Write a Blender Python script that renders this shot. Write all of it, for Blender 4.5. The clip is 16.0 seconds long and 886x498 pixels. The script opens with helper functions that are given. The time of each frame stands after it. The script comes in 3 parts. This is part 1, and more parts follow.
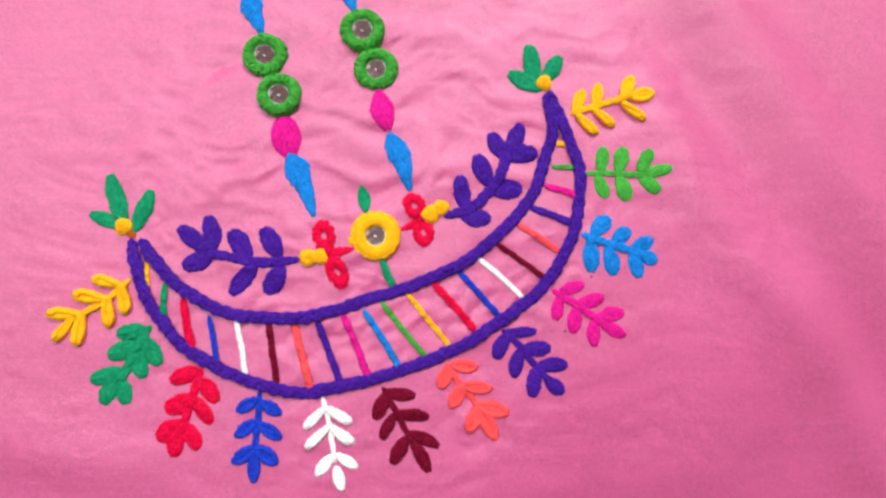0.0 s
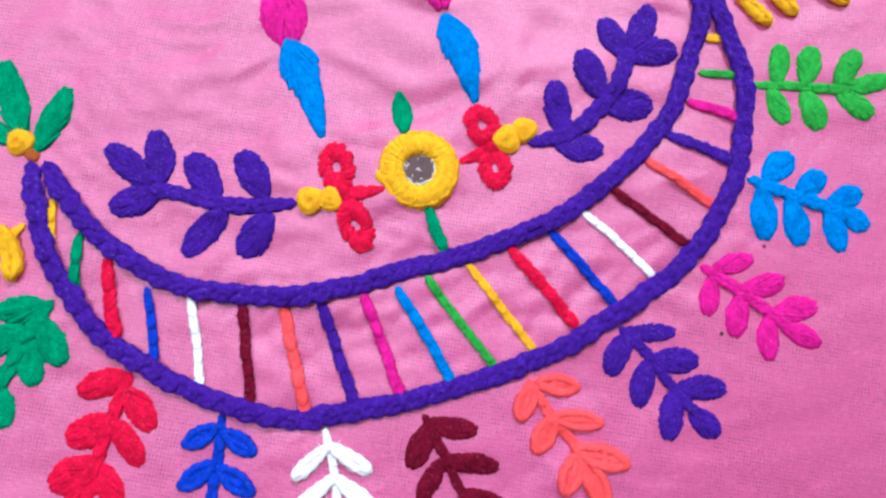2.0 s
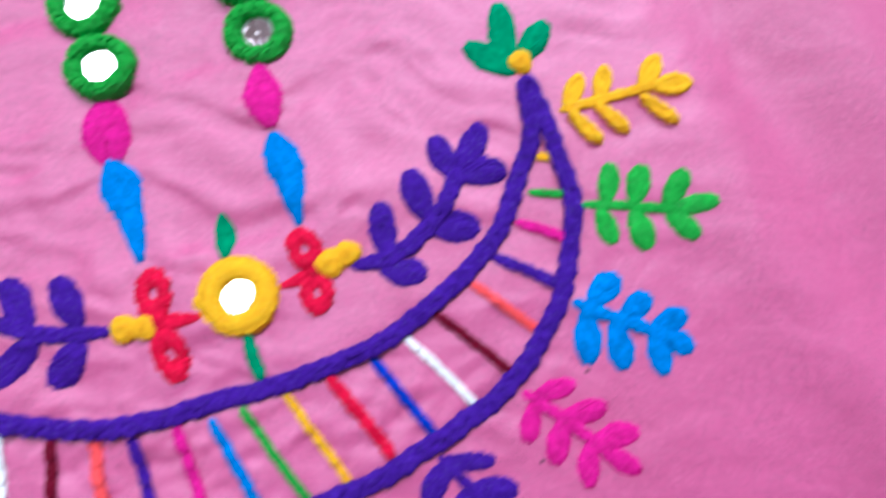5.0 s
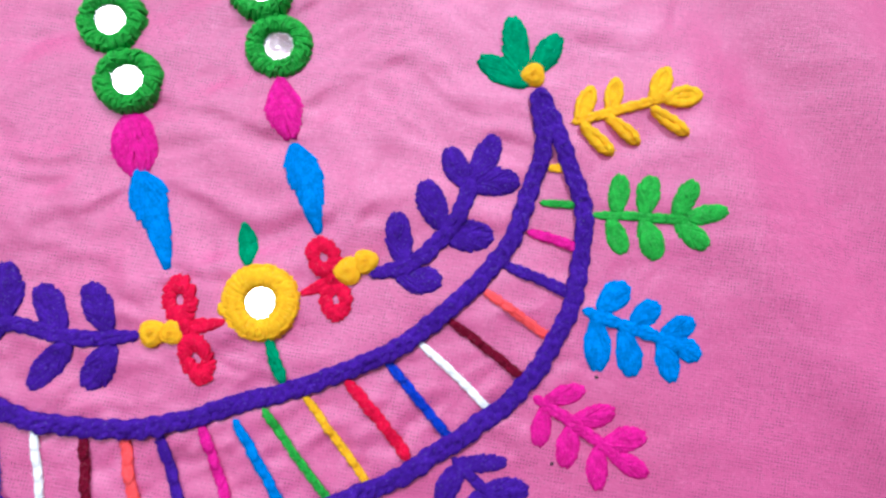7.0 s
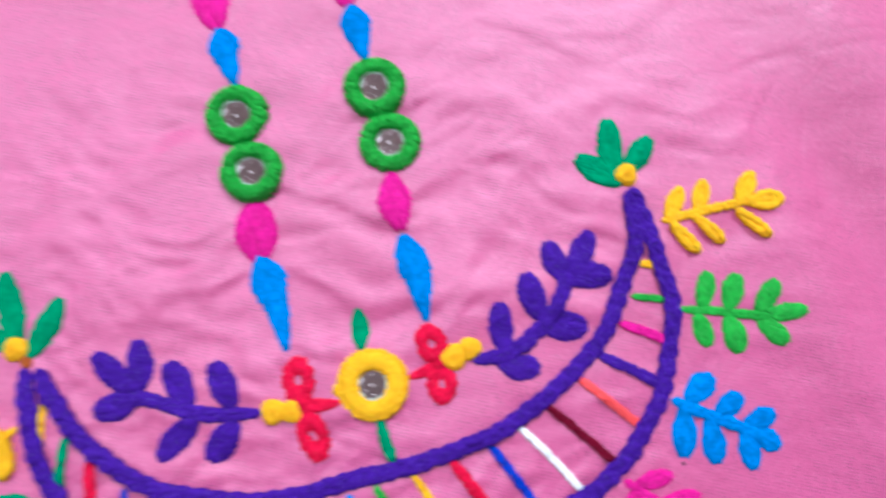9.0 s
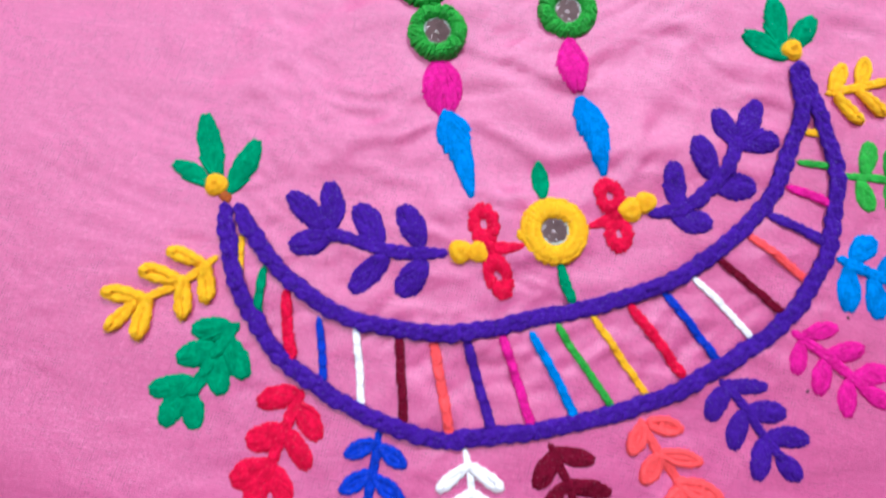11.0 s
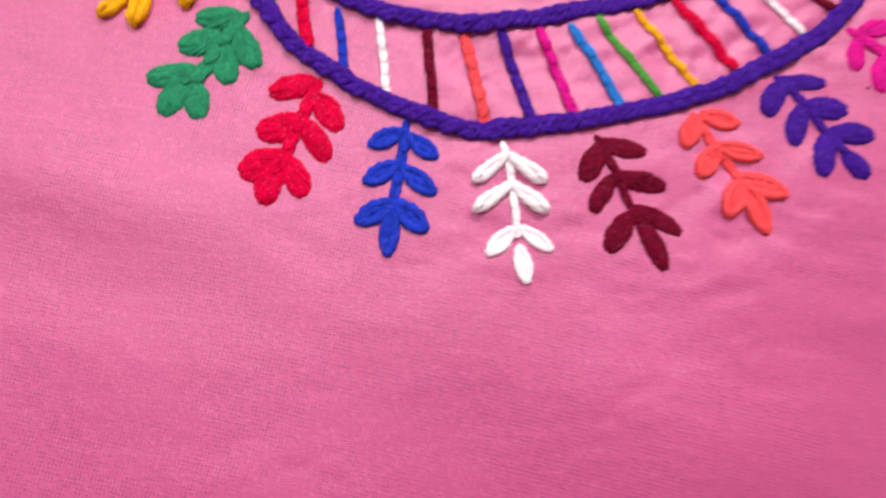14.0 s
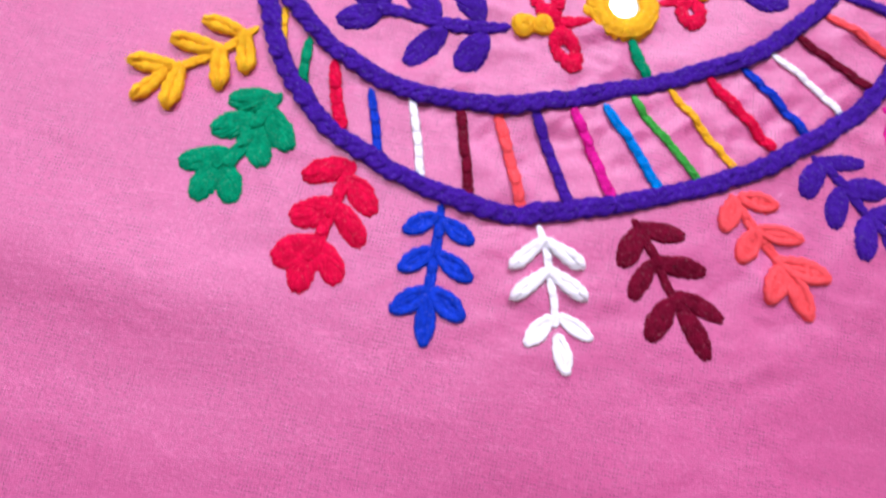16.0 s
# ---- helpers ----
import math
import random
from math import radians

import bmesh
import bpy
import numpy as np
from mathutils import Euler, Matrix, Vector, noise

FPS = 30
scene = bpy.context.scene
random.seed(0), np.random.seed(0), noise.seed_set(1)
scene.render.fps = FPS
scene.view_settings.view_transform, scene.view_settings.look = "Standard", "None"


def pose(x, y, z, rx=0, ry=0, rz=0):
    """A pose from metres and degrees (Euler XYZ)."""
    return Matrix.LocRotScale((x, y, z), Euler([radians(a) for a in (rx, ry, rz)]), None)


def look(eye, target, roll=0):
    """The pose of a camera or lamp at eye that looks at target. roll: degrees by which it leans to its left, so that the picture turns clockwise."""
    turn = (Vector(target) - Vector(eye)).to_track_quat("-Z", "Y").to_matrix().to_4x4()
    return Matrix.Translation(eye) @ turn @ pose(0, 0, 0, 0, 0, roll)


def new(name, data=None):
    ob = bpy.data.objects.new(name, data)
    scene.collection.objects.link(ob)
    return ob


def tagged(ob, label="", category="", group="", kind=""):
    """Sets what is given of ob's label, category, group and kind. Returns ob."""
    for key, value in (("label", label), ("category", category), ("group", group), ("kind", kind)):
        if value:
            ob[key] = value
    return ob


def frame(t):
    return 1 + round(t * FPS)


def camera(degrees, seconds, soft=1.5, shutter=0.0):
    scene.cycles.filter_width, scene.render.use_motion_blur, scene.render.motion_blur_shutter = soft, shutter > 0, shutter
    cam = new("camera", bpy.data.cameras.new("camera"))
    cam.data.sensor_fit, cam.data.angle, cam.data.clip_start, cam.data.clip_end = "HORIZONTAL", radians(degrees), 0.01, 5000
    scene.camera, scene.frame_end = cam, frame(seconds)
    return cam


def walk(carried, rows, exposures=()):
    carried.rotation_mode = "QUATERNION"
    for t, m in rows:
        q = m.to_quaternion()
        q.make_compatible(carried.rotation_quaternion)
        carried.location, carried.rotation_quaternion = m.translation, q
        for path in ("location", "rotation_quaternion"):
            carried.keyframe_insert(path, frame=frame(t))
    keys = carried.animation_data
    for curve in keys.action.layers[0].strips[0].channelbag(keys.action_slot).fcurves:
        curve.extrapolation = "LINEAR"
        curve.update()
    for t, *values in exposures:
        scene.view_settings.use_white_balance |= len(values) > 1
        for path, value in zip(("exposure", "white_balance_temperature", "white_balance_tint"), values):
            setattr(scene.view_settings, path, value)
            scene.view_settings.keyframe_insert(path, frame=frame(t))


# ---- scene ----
# All plan numbers below are millimetres on the cloth; MM turns them into metres.
MM = 0.001
cam = camera(78.0, 16.0, soft=2.5, shutter=0.8)
ROWS = [
    (0, 0.0170, -0.0330, 0.2479, 5.94, -2.53, -0.48),
    (0.5, 0.0197, -0.0402, 0.2475, 5.67, -2.05, -0.63),
    (1, 0.0159, -0.0458, 0.2474, 6.22, -1.77, -0.21),
    (1.5, 0.0026, -0.0595, 0.1866, 8.30, -1.81, 0.72),
    (2, 0.0011, -0.0433, 0.1517, 7.39, -1.64, 1.44),
    (2.5, 0.0003, -0.0429, 0.1507, 7.67, -1.73, 1.21),
    (3, 0.0037, -0.0428, 0.1506, 7.12, -1.77, 1.19),
    (3.5, 0.0053, -0.0412, 0.1522, 7.84, -1.52, 1.04),
    (4, 0.0070, -0.0399, 0.1571, 7.80, -1.58, 1.10),
    (4.5, 0.0204, -0.0330, 0.1553, 7.34, -2.04, 1.14),
    (5, 0.0480, -0.0078, 0.1564, 7.75, -2.57, 1.17),
    (5.2, 0.0544, -0.0035, 0.1549, 8.25, -2.97, 1.17),
    (7.5, 0.0453, -0.0036, 0.1632, 6.42, -1.37, 1.67),
    (8, 0.0516, -0.0045, 0.1597, 6.18, -1.59, 1.28),
    (8.5, 0.0420, 0.0056, 0.1618, 6.19, -1.90, 1.96),
    (9, 0.0141, 0.0193, 0.1769, 7.57, -1.43, 3.22),
    (9.5, -0.0133, 0.0100, 0.1845, 7.88, -0.86, 3.71),
    (10, -0.0280, -0.0088, 0.1749, 7.72, -1.33, 4.15),
    (10.2, -0.0331, -0.0141, 0.1750, 7.64, -0.68, 4.47),
    (12.3, -0.0433, -0.0690, 0.1843, 8.74, -3.50, 6.13),
    (12.5, -0.0409, -0.0730, 0.1850, 8.83, -3.28, 5.75),
    (13, -0.0405, -0.0851, 0.1824, 9.21, -3.30, 5.61),
    (13.5, -0.0408, -0.1105, 0.1704, 10.68, -3.05, 4.93),
    (14, -0.0452, -0.1353, 0.1428, 11.69, -3.08, 4.32),
    (14.5, -0.0548, -0.1343, 0.1337, 12.09, -3.23, 4.40),
    (15, -0.0545, -0.1254, 0.1371, 13.21, -3.34, 4.21),
    (15.5, -0.0537, -0.1251, 0.1433, 13.55, -3.18, 4.32),
    (16, -0.0560, -0.1176, 0.1431, 13.77, -3.00, 4.50),
]
walk(cam, [(t, pose(x, y, z, rx, ry, rz)) for t, x, y, z, rx, ry, rz in ROWS],
     exposures=[(0.0, -0.10, 6400, 18), (1.1, -0.10, 6400, 18), (1.5, -0.23, 6400, 17), (2.0, -0.02, 5300, 8), (4.0, -0.05, 5350, 11), (4.5, -0.15, 5550, 12), (5.0, -0.12, 5150, 5),
                (7.5, -0.11, 5350, 7), (8.0, -0.09, 5050, 6), (8.5, -0.05, 5500, 9), (9.0, -0.06, 5300, 5), (10.0, -0.09, 5050, 4), (12.5, -0.10, 6150, 26), (13.5, -0.11, 6350, 29), (14.4, -0.22, 6950, 37), (15.0, -0.12, 6000, 32), (16.0, -0.10, 5600, 26)])

# ---- light: two round ceiling lamps, added out of view to suit the mirrors, in a closed pale room ----
world = bpy.data.worlds.new("world")
world.use_nodes = True
world.node_tree.nodes["Background"].inputs[0].default_value = (0.8, 0.85, 1.0, 1)
world.node_tree.nodes["Background"].inputs[1].default_value = 0.05
scene.world = world
LAMPS = (Vector((-1.10, 0.62, 2.45)), Vector((0.66, 2.35, 2.45)))
for spot, watts in zip(LAMPS, (42, 130)):
    lamp_data = bpy.data.lights.new("ceiling_light", "AREA")
    lamp_data.shape, lamp_data.size, lamp_data.energy = "DISK", 0.62, watts
    lamp_data.color = (1.0, 0.97, 0.95)
    new("ceiling_light_source", lamp_data).matrix_world = look(spot, (spot.x, spot.y, 0))


# ---- materials ----
def nodes_of(name):
    m = bpy.data.materials.new(name)
    m.use_nodes = True
    return m, m.node_tree.nodes, m.node_tree.links, m.node_tree.nodes["Principled BSDF"]


def tex_noise(n, l, vec, scale, detail=3.0, rough=0.55):
    t = n.new("ShaderNodeTexNoise")
    t.inputs["Scale"].default_value, t.inputs["Detail"].default_value, t.inputs["Roughness"].default_value = scale, detail, rough
    l.new(vec, t.inputs["Vector"])
    return t.outputs["Fac"]


def ranged(n, l, value, lo, hi, a=0.0, b=1.0):
    r = n.new("ShaderNodeMapRange")
    for key, v in (("From Min", lo), ("From Max", hi), ("To Min", a), ("To Max", b)):
        r.inputs[key].default_value = v
    l.new(value, r.inputs["Value"])
    return r.outputs["Result"]


def blended(n, l, fac, a, b, kind="MIX"):
    m = n.new("ShaderNodeMix")
    m.data_type, m.blend_type = "RGBA", kind
    for key, v in ((0, fac), (6, a), (7, b)):
        if isinstance(v, (int, float)):
            m.inputs[key].default_value = v
        elif isinstance(v, tuple):
            m.inputs[key].default_value = (*v, 1)
        else:
            l.new(v, m.inputs[key])
    return m.outputs[2]


def maths(n, l, op, a, b):
    m = n.new("ShaderNodeMath")
    m.operation = op
    for k, v in enumerate((a, b)):
        if isinstance(v, (int, float)):
            m.inputs[k].default_value = v
        else:
            l.new(v, m.inputs[k])
    return m.outputs[0]


def bumped(n, l, height, strength, distance, after=None):
    b = n.new("ShaderNodeBump")
    b.inputs["Strength"].default_value, b.inputs["Distance"].default_value = strength, distance
    l.new(height, b.inputs["Height"])
    if after:
        l.new(after, b.inputs["Normal"])
    return b.outputs["Normal"]


def yarn(name, rgb, sheen=0.0, rough=0.62, glint=0.5):
    """Wool or cotton floss: fine fibres, thread by thread a little lighter or darker, sparse bright flecks."""
    m, n, l, p = nodes_of(name)
    co = n.new("ShaderNodeTexCoord").outputs["Object"]
    info = n.new("ShaderNodeObjectInfo").outputs["Random"]
    strand = n.new("ShaderNodeNewGeometry").outputs["Random Per Island"]
    fibre = tex_noise(n, l, co, 1900, 4, 0.8)
    patch = tex_noise(n, l, co, 520, 3, 0.6)
    fleck = tex_noise(n, l, co, 1300, 2, 0.5)
    bright = min(rgb) > 0.9
    deep = 0.94 if bright else 0.96 if max(rgb) > 0.95 else 0.62
    dark = tuple(c * deep for c in rgb)
    pale = tuple(min(1.0, c * 1.45 + 0.001) for c in rgb)
    c = blended(n, l, ranged(n, l, fibre, 0.3, 0.7), dark, pale)
    # mottle that paints pale glints and dark gaps into the colour
    c = blended(n, l, ranged(n, l, patch, 0.36, 0.64), blended(n, l, 0.55, c, dark), blended(n, l, 0.55, c, pale))
    c = blended(n, l, ranged(n, l, strand, 0, 1, 0.0, 0.25), c, dark)
    c = blended(n, l, ranged(n, l, info, 0, 1, 0.0, 0.15), c, dark)
    l.new(c, p.inputs["Base Color"])
    shine = ranged(n, l, fleck, 0.60, 0.70)
    l.new(maths(n, l, "SUBTRACT", rough + 0.1, maths(n, l, "MULTIPLY", shine, 0.4)), p.inputs["Roughness"])
    l.new(maths(n, l, "ADD", 0.07, maths(n, l, "MULTIPLY", shine, glint)), p.inputs["Specular IOR Level"])
    p.inputs["Sheen Weight"].default_value, p.inputs["Sheen Roughness"].default_value = sheen, 0.5
    p.inputs["Sheen Tint"].default_value = (*pale, 1)
    k = 0.35 if bright else 1.0
    l.new(bumped(n, l, patch, 0.5 * k, 0.0006, bumped(n, l, fibre, 0.7 * k, 0.0004)), p.inputs["Normal"])
    return m


YARN = {
    "indigo": yarn("indigo_wool", (0.060, 0.011, 0.30)),
    "azure": yarn("azure_wool", (0.004, 0.23, 0.72)),
    "teal": yarn("teal_wool", (0.001, 0.30, 0.130)),
    "green": yarn("green_wool", (0.055, 0.43, 0.050), 0.0, 0.5, 0.9),
    "leaf": yarn("leaf_green_floss", (0.06, 0.40, 0.05), 0.0, 0.5, 0.9),
    "magenta": yarn("magenta_wool", (0.88, 0.012, 0.30)),
    "red": yarn("red_wool", (0.87, 0.002, 0.052)),
    "blue": yarn("blue_wool", (0.012, 0.05, 0.55)),
    "orange": yarn("orange_wool", (1.0, 0.085, 0.09)),
    "yellow": yarn("yellow_wool", (1.0, 0.45, 0.005)),
    "maroon": yarn("maroon_wool", (0.17, 0.002, 0.022)),
    "white": yarn("white_wool", (0.99, 0.99, 0.99)),
    "brown": yarn("rust_wool", (0.42, 0.10, 0.02)),
}
WORD = {"indigo": "deep violet", "azure": "bright sky-blue", "teal": "emerald green", "green": "grass green", "leaf": "grass green",
        "magenta": "hot pink", "red": "crimson red", "blue": "royal blue", "orange": "coral orange", "yellow": "golden yellow",
        "maroon": "dark maroon", "white": "white"}


def cloth_material():
    m, n, l, p = nodes_of("pink_cotton")
    co = n.new("ShaderNodeTexCoord").outputs["Object"]
    waves = []
    for way in ("X", "Y"):
        w = n.new("ShaderNodeTexWave")
        w.bands_direction = way
        for key, v in (("Scale", 520.0), ("Distortion", 2.2), ("Detail", 2.0), ("Detail Scale", 0.7)):
            w.inputs[key].default_value = v
        l.new(co, w.inputs["Vector"])
        waves.append(w.outputs["Fac"])
    weave = maths(n, l, "MULTIPLY", waves[0], waves[1])
    slub_glint = tex_noise(n, l, co, 900, 3, 0.65)
    wide = tex_noise(n, l, co, 9, 3)
    c = blended(n, l, ranged(n, l, wide, 0.3, 0.7), (0.60, 0.080, 0.250), (0.66, 0.099, 0.290))
    c = blended(n, l, ranged(n, l, weave, 0.0, 0.55, 0.18, 0.0), c, (0.50, 0.085, 0.21))
    # pale slubs, which also paint small sparkle highlights into the colour
    c = blended(n, l, ranged(n, l, slub_glint, 0.52, 0.75, 0.0, 0.4), c, (0.82, 0.26, 0.47))
    # tiny open holes between the threads, in loose patches
    turn = n.new("ShaderNodeVectorRotate")
    turn.inputs["Angle"].default_value = radians(9)
    l.new(co, turn.inputs["Vector"])
    turned = turn.outputs[0]
    grid = []
    for way, size in (("X", 330.0), ("Y", 300.0)):
        w = n.new("ShaderNodeTexWave")
        w.bands_direction = way
        for key, v in (("Scale", size), ("Distortion", 1.3), ("Detail", 2.0), ("Detail Scale", 0.35)):
            w.inputs[key].default_value = v
        l.new(turned, w.inputs["Vector"])
        grid.append(w.outputs["Fac"])
    dots = ranged(n, l, maths(n, l, "MULTIPLY", grid[0], grid[1]), 0.52, 0.74)
    dots = maths(n, l, "MULTIPLY", dots, ranged(n, l, tex_noise(n, l, co, 520, 2), 0.40, 0.56))
    where = ranged(n, l, tex_noise(n, l, co, 38, 3), 0.38, 0.58, 0.4, 1.0)
    c = blended(n, l, maths(n, l, "MULTIPLY", maths(n, l, "MULTIPLY", dots, where), 0.95), c, (0.13, 0.012, 0.06))
    # uneven weft yarns: long faint streaks
    stretch = n.new("ShaderNodeVectorMath")
    stretch.operation = "MULTIPLY"
    stretch.inputs[1].default_value = (22, 900, 1)
    l.new(co, stretch.inputs[0])
    streak = tex_noise(n, l, stretch.outputs[0], 1.0, 2)
    c = blended(n, l, ranged(n, l, streak, 0.58, 0.75, 0.0, 0.16), c, (0.84, 0.28, 0.50))
    c = blended(n, l, ranged(n, l, streak, 0.42, 0.28, 0.0, 0.15), c, (0.55, 0.09, 0.23))
    l.new(c, p.inputs["Base Color"])
    p.inputs["Roughness"].default_value = 0.5
    p.inputs["IOR"].default_value = 1.6
    p.inputs["Specular IOR Level"].default_value = 0.85
    p.inputs["Sheen Weight"].default_value = 0.1
    p.inputs["Sheen Tint"].default_value = (1.0, 0.75, 0.88, 1)
    first = bumped(n, l, weave, 0.35, 0.0002)
    l.new(bumped(n, l, slub_glint, 0.5, 0.0003, first), p.inputs["Normal"])
    return m


def plain(name, rgb, rough=0.8, scale=12.0, depth=0.001):
    m, n, l, p = nodes_of(name)
    co = n.new("ShaderNodeTexCoord").outputs["Object"]
    f = tex_noise(n, l, co, scale, 4)
    l.new(blended(n, l, f, tuple(c * 0.85 for c in rgb), rgb), p.inputs["Base Color"])
    l.new(bumped(n, l, tex_noise(n, l, co, scale * 12, 3), 0.3, depth), p.inputs["Normal"])
    p.inputs["Roughness"].default_value = rough
    return m


def mirror_material():
    """Cut mirror glass, cloudy, with a crackle of fine pale scratches; the brownish tint paints in dim reflections."""
    m, n, l, p = nodes_of("small_mirror")
    co = n.new("ShaderNodeTexCoord").outputs["Object"]
    cloud = tex_noise(n, l, co, 420, 3, 0.6)
    c = blended(n, l, ranged(n, l, cloud, 0.45, 0.7), (0.62, 0.51, 0.53), (0.50, 0.40, 0.42))
    lines = None
    for angle, long, fine in ((20, 260, 1500), (75, 300, 1700), (140, 220, 1300)):
        turn = n.new("ShaderNodeVectorRotate")
        turn.inputs["Angle"].default_value = radians(angle)
        l.new(co, turn.inputs["Vector"])
        squash = n.new("ShaderNodeVectorMath")
        squash.operation = "MULTIPLY"
        squash.inputs[1].default_value = (long, fine, 1)
        l.new(turn.outputs[0], squash.inputs[0])
        thin = ranged(n, l, tex_noise(n, l, squash.outputs[0], 1.0, 1), 0.64, 0.72)
        lines = thin if lines is None else maths(n, l, "MAXIMUM", lines, thin)
    l.new(blended(n, l, maths(n, l, "MULTIPLY", lines, 0.6), c, (0.80, 0.76, 0.75)), p.inputs["Base Color"])
    l.new(maths(n, l, "SUBTRACT", 1.0, maths(n, l, "MULTIPLY", lines, 0.6)), p.inputs["Metallic"])
    l.new(maths(n, l, "ADD", ranged(n, l, cloud, 0.4, 0.7, 0.05, 0.11), maths(n, l, "MULTIPLY", lines, 0.3)), p.inputs["Roughness"])
    l.new(bumped(n, l, tex_noise(n, l, co, 900, 4, 0.7), 0.12, 0.0002), p.inputs["Normal"])
    return m


CLOTH, MIRROR = cloth_material(), mirror_material()
EDGE = plain("ground_glass", (0.55, 0.66, 0.58), 0.2, 700, 0.0003)
PLASTER = plain("pale_plaster", (0.50, 0.46, 0.44))
FLOOR = plain("grey_floor", (0.38, 0.34, 0.31), 0.5)
LAMP_RIM = plain("white_plastic", (0.8, 0.8, 0.8), 0.4)
SPECK = plain("dark_fluff", (0.05, 0.03, 0.04), 0.9, 900, 0.0001)
glow, _n, _l, _p = nodes_of("lamp_glow")
_p.inputs["Emission Color"].default_value = (1.0, 0.97, 0.94, 1)
_p.inputs["Emission Strength"].default_value = 6.0


# ---- building blocks ----
def lattice(x, y, seed):
    k = np.sin(x * 127.1 + y * 311.7 + seed * 74.7) * 43758.5453
    return k - np.floor(k)


def value_noise(x, y, seed=0):
    xi, yi = np.floor(x), np.floor(y)
    fx, fy = x - xi, y - yi
    fx, fy = fx * fx * fx * (fx * (6 * fx - 15) + 10), fy * fy * fy * (fy * (6 * fy - 15) + 10)
    a, b = lattice(xi, yi, seed), lattice(xi + 1, yi, seed)
    c, d = lattice(xi, yi + 1, seed), lattice(xi + 1, yi + 1, seed)
    return (a + (b - a) * fx) * (1 - fy) + (c + (d - c) * fx) * fy - 0.5


def bump_at(x, y, cx, cy, rx, ry, turn=0.0):
    c, s = math.cos(radians(turn)), math.sin(radians(turn))
    u, v = ((x - cx) * c + (y - cy) * s) / rx, (-(x - cx) * s + (y - cy) * c) / ry
    return np.exp(-(u * u + v * v))


def lie(x, y):
    """Height of the cloth, in mm: wide swells, puckers drawn up by the stitches, soft folds at the sides."""
    x, y = np.asarray(x, float), np.asarray(y, float)
    z = 1.8 * value_noise(x / 95 + 3.1, y / 80, 1)
    # puckers, longer along the weft than across it
    near = np.exp(-((x + 10) / 125) ** 2 - ((y - 25) / 110) ** 2)
    near = near * (1 - 0.4 * np.exp(-((y + 45 - 0.0032 * (x + 5) ** 2) / 22) ** 2))
    wx, wy = x + 16 * value_noise(x / 38, y / 30, 7), y + 14 * value_noise(x / 33, y / 36, 8)
    for turn, long, wide, high, seed in ((12, 26, 11, 7.0, 2), (-14, 19, 8, 5.5, 3), (30, 14, 6.5, 3.6, 4)):
        c, s = math.cos(radians(turn)), math.sin(radians(turn))
        k = value_noise((wx * c + wy * s) / long, (-wx * s + wy * c) / wide, seed)
        z = z + near * high * 0.55 * (0.55 * k + 0.6 * (0.2 - np.sqrt(k * k + 0.0012)) * value_noise(x / 60 + 9, y / 60, seed + 20) * 2.5)
    # fine sharp crinkles, mostly along the weft
    for turn, long, wide, high, seed in ((8, 15, 5.5, 2.2, 31), (-22, 12, 4.6, 1.9, 32), (40, 10, 4.8, 1.4, 33)):
        c, s = math.cos(radians(turn)), math.sin(radians(turn))
        k = value_noise((wx * c + wy * s) / long, (-wx * s + wy * c) / wide, seed)
        some = np.clip(value_noise(x / 34 + 5, y / 30, seed + 20) * 2.6 + 0.45, 0, 1)
        z = z + (0.15 + 0.85 * near) * high * some * (0.16 - np.sqrt(k * k + 0.002))
    # small drawn ripples in the ladder of the crescent
    band = np.exp(-((y + 45 - 0.0032 * (x + 5) ** 2) / 20) ** 2 - (x / 95) ** 4)
    z = z + band * (1.2 * value_noise((x + y) / 10, (y - x) / 6, 5) + 1.0 * value_noise((x + 0.6 * y) / 7, (y - 0.6 * x) / 4, 6))
    # long soft folds running down to the sides
    d = (x - 121) * 0.835 + (y - 93) * 0.55 + 9 * value_noise(x / 60, y / 60, 12)
    side = np.clip((x - 85) / 60, 0, 1) ** 1.5
    z = z + 1.05 * side * (4.5 * np.exp(-((d + 15) / 17) ** 2) - 3.2 * np.exp(-((d - 13) / 14) ** 2) + 4.6 * np.exp(-((d - 46) / 17) ** 2) - 1.5 * np.exp(-((d - 74) / 15) ** 2))
    # the cloth falls away at the near corner; near-edge slope added to darken it
    d3 = (x - 88) * 0.40 - (y + 74) * 0.92 + 12 * value_noise(x / 50, y / 50, 13)
    z = z - 0.11 * 9 * np.logaddexp(0, d3 / 9) * np.clip((x - 30) / 60, 0, 1) * np.clip(1 - (d3 - 60) / 160, 0, 1)
    z = z - 0.07 * np.logaddexp(0, (-95 - y) / 14) * 20 + 1.5 * value_noise(x / 45, y / 22, 14) * np.clip((-60 - y) / 50, 0, 1)
    z = z + 1.9 * bump_at(x, y, -128, -98, 60, 14, -18) - 1.2 * bump_at(x, y, -95, -128, 80, 16, -14)
    z = z + 2.5 * bump_at(x, y, 40, -150, 90, 25, -6)
    far = np.clip((np.hypot(x, y) - 190) / 250, 0, 1)
    z = z + far * 16 * value_noise(x / 120, y / 150, 9)
    return z


def mesh_of(name, verts, faces, material):
    me = bpy.data.meshes.new(name)
    me.from_pydata([tuple(v) for v in verts], [], faces)
    me.polygons.foreach_set("use_smooth", [True] * len(me.polygons))
    me.materials.append(material)
    me.update()
    return me


def grid_faces(nu, nv, wrap_u=False, wrap_v=False, start=0):
    return [(start + i * nv + j, start + ((i + 1) % nu) * nv + j, start + ((i + 1) % nu) * nv + (j + 1) % nv, start + i * nv + (j + 1) % nv)
            for i in range(nu if wrap_u else nu - 1) for j in range(nv if wrap_v else nv - 1)]


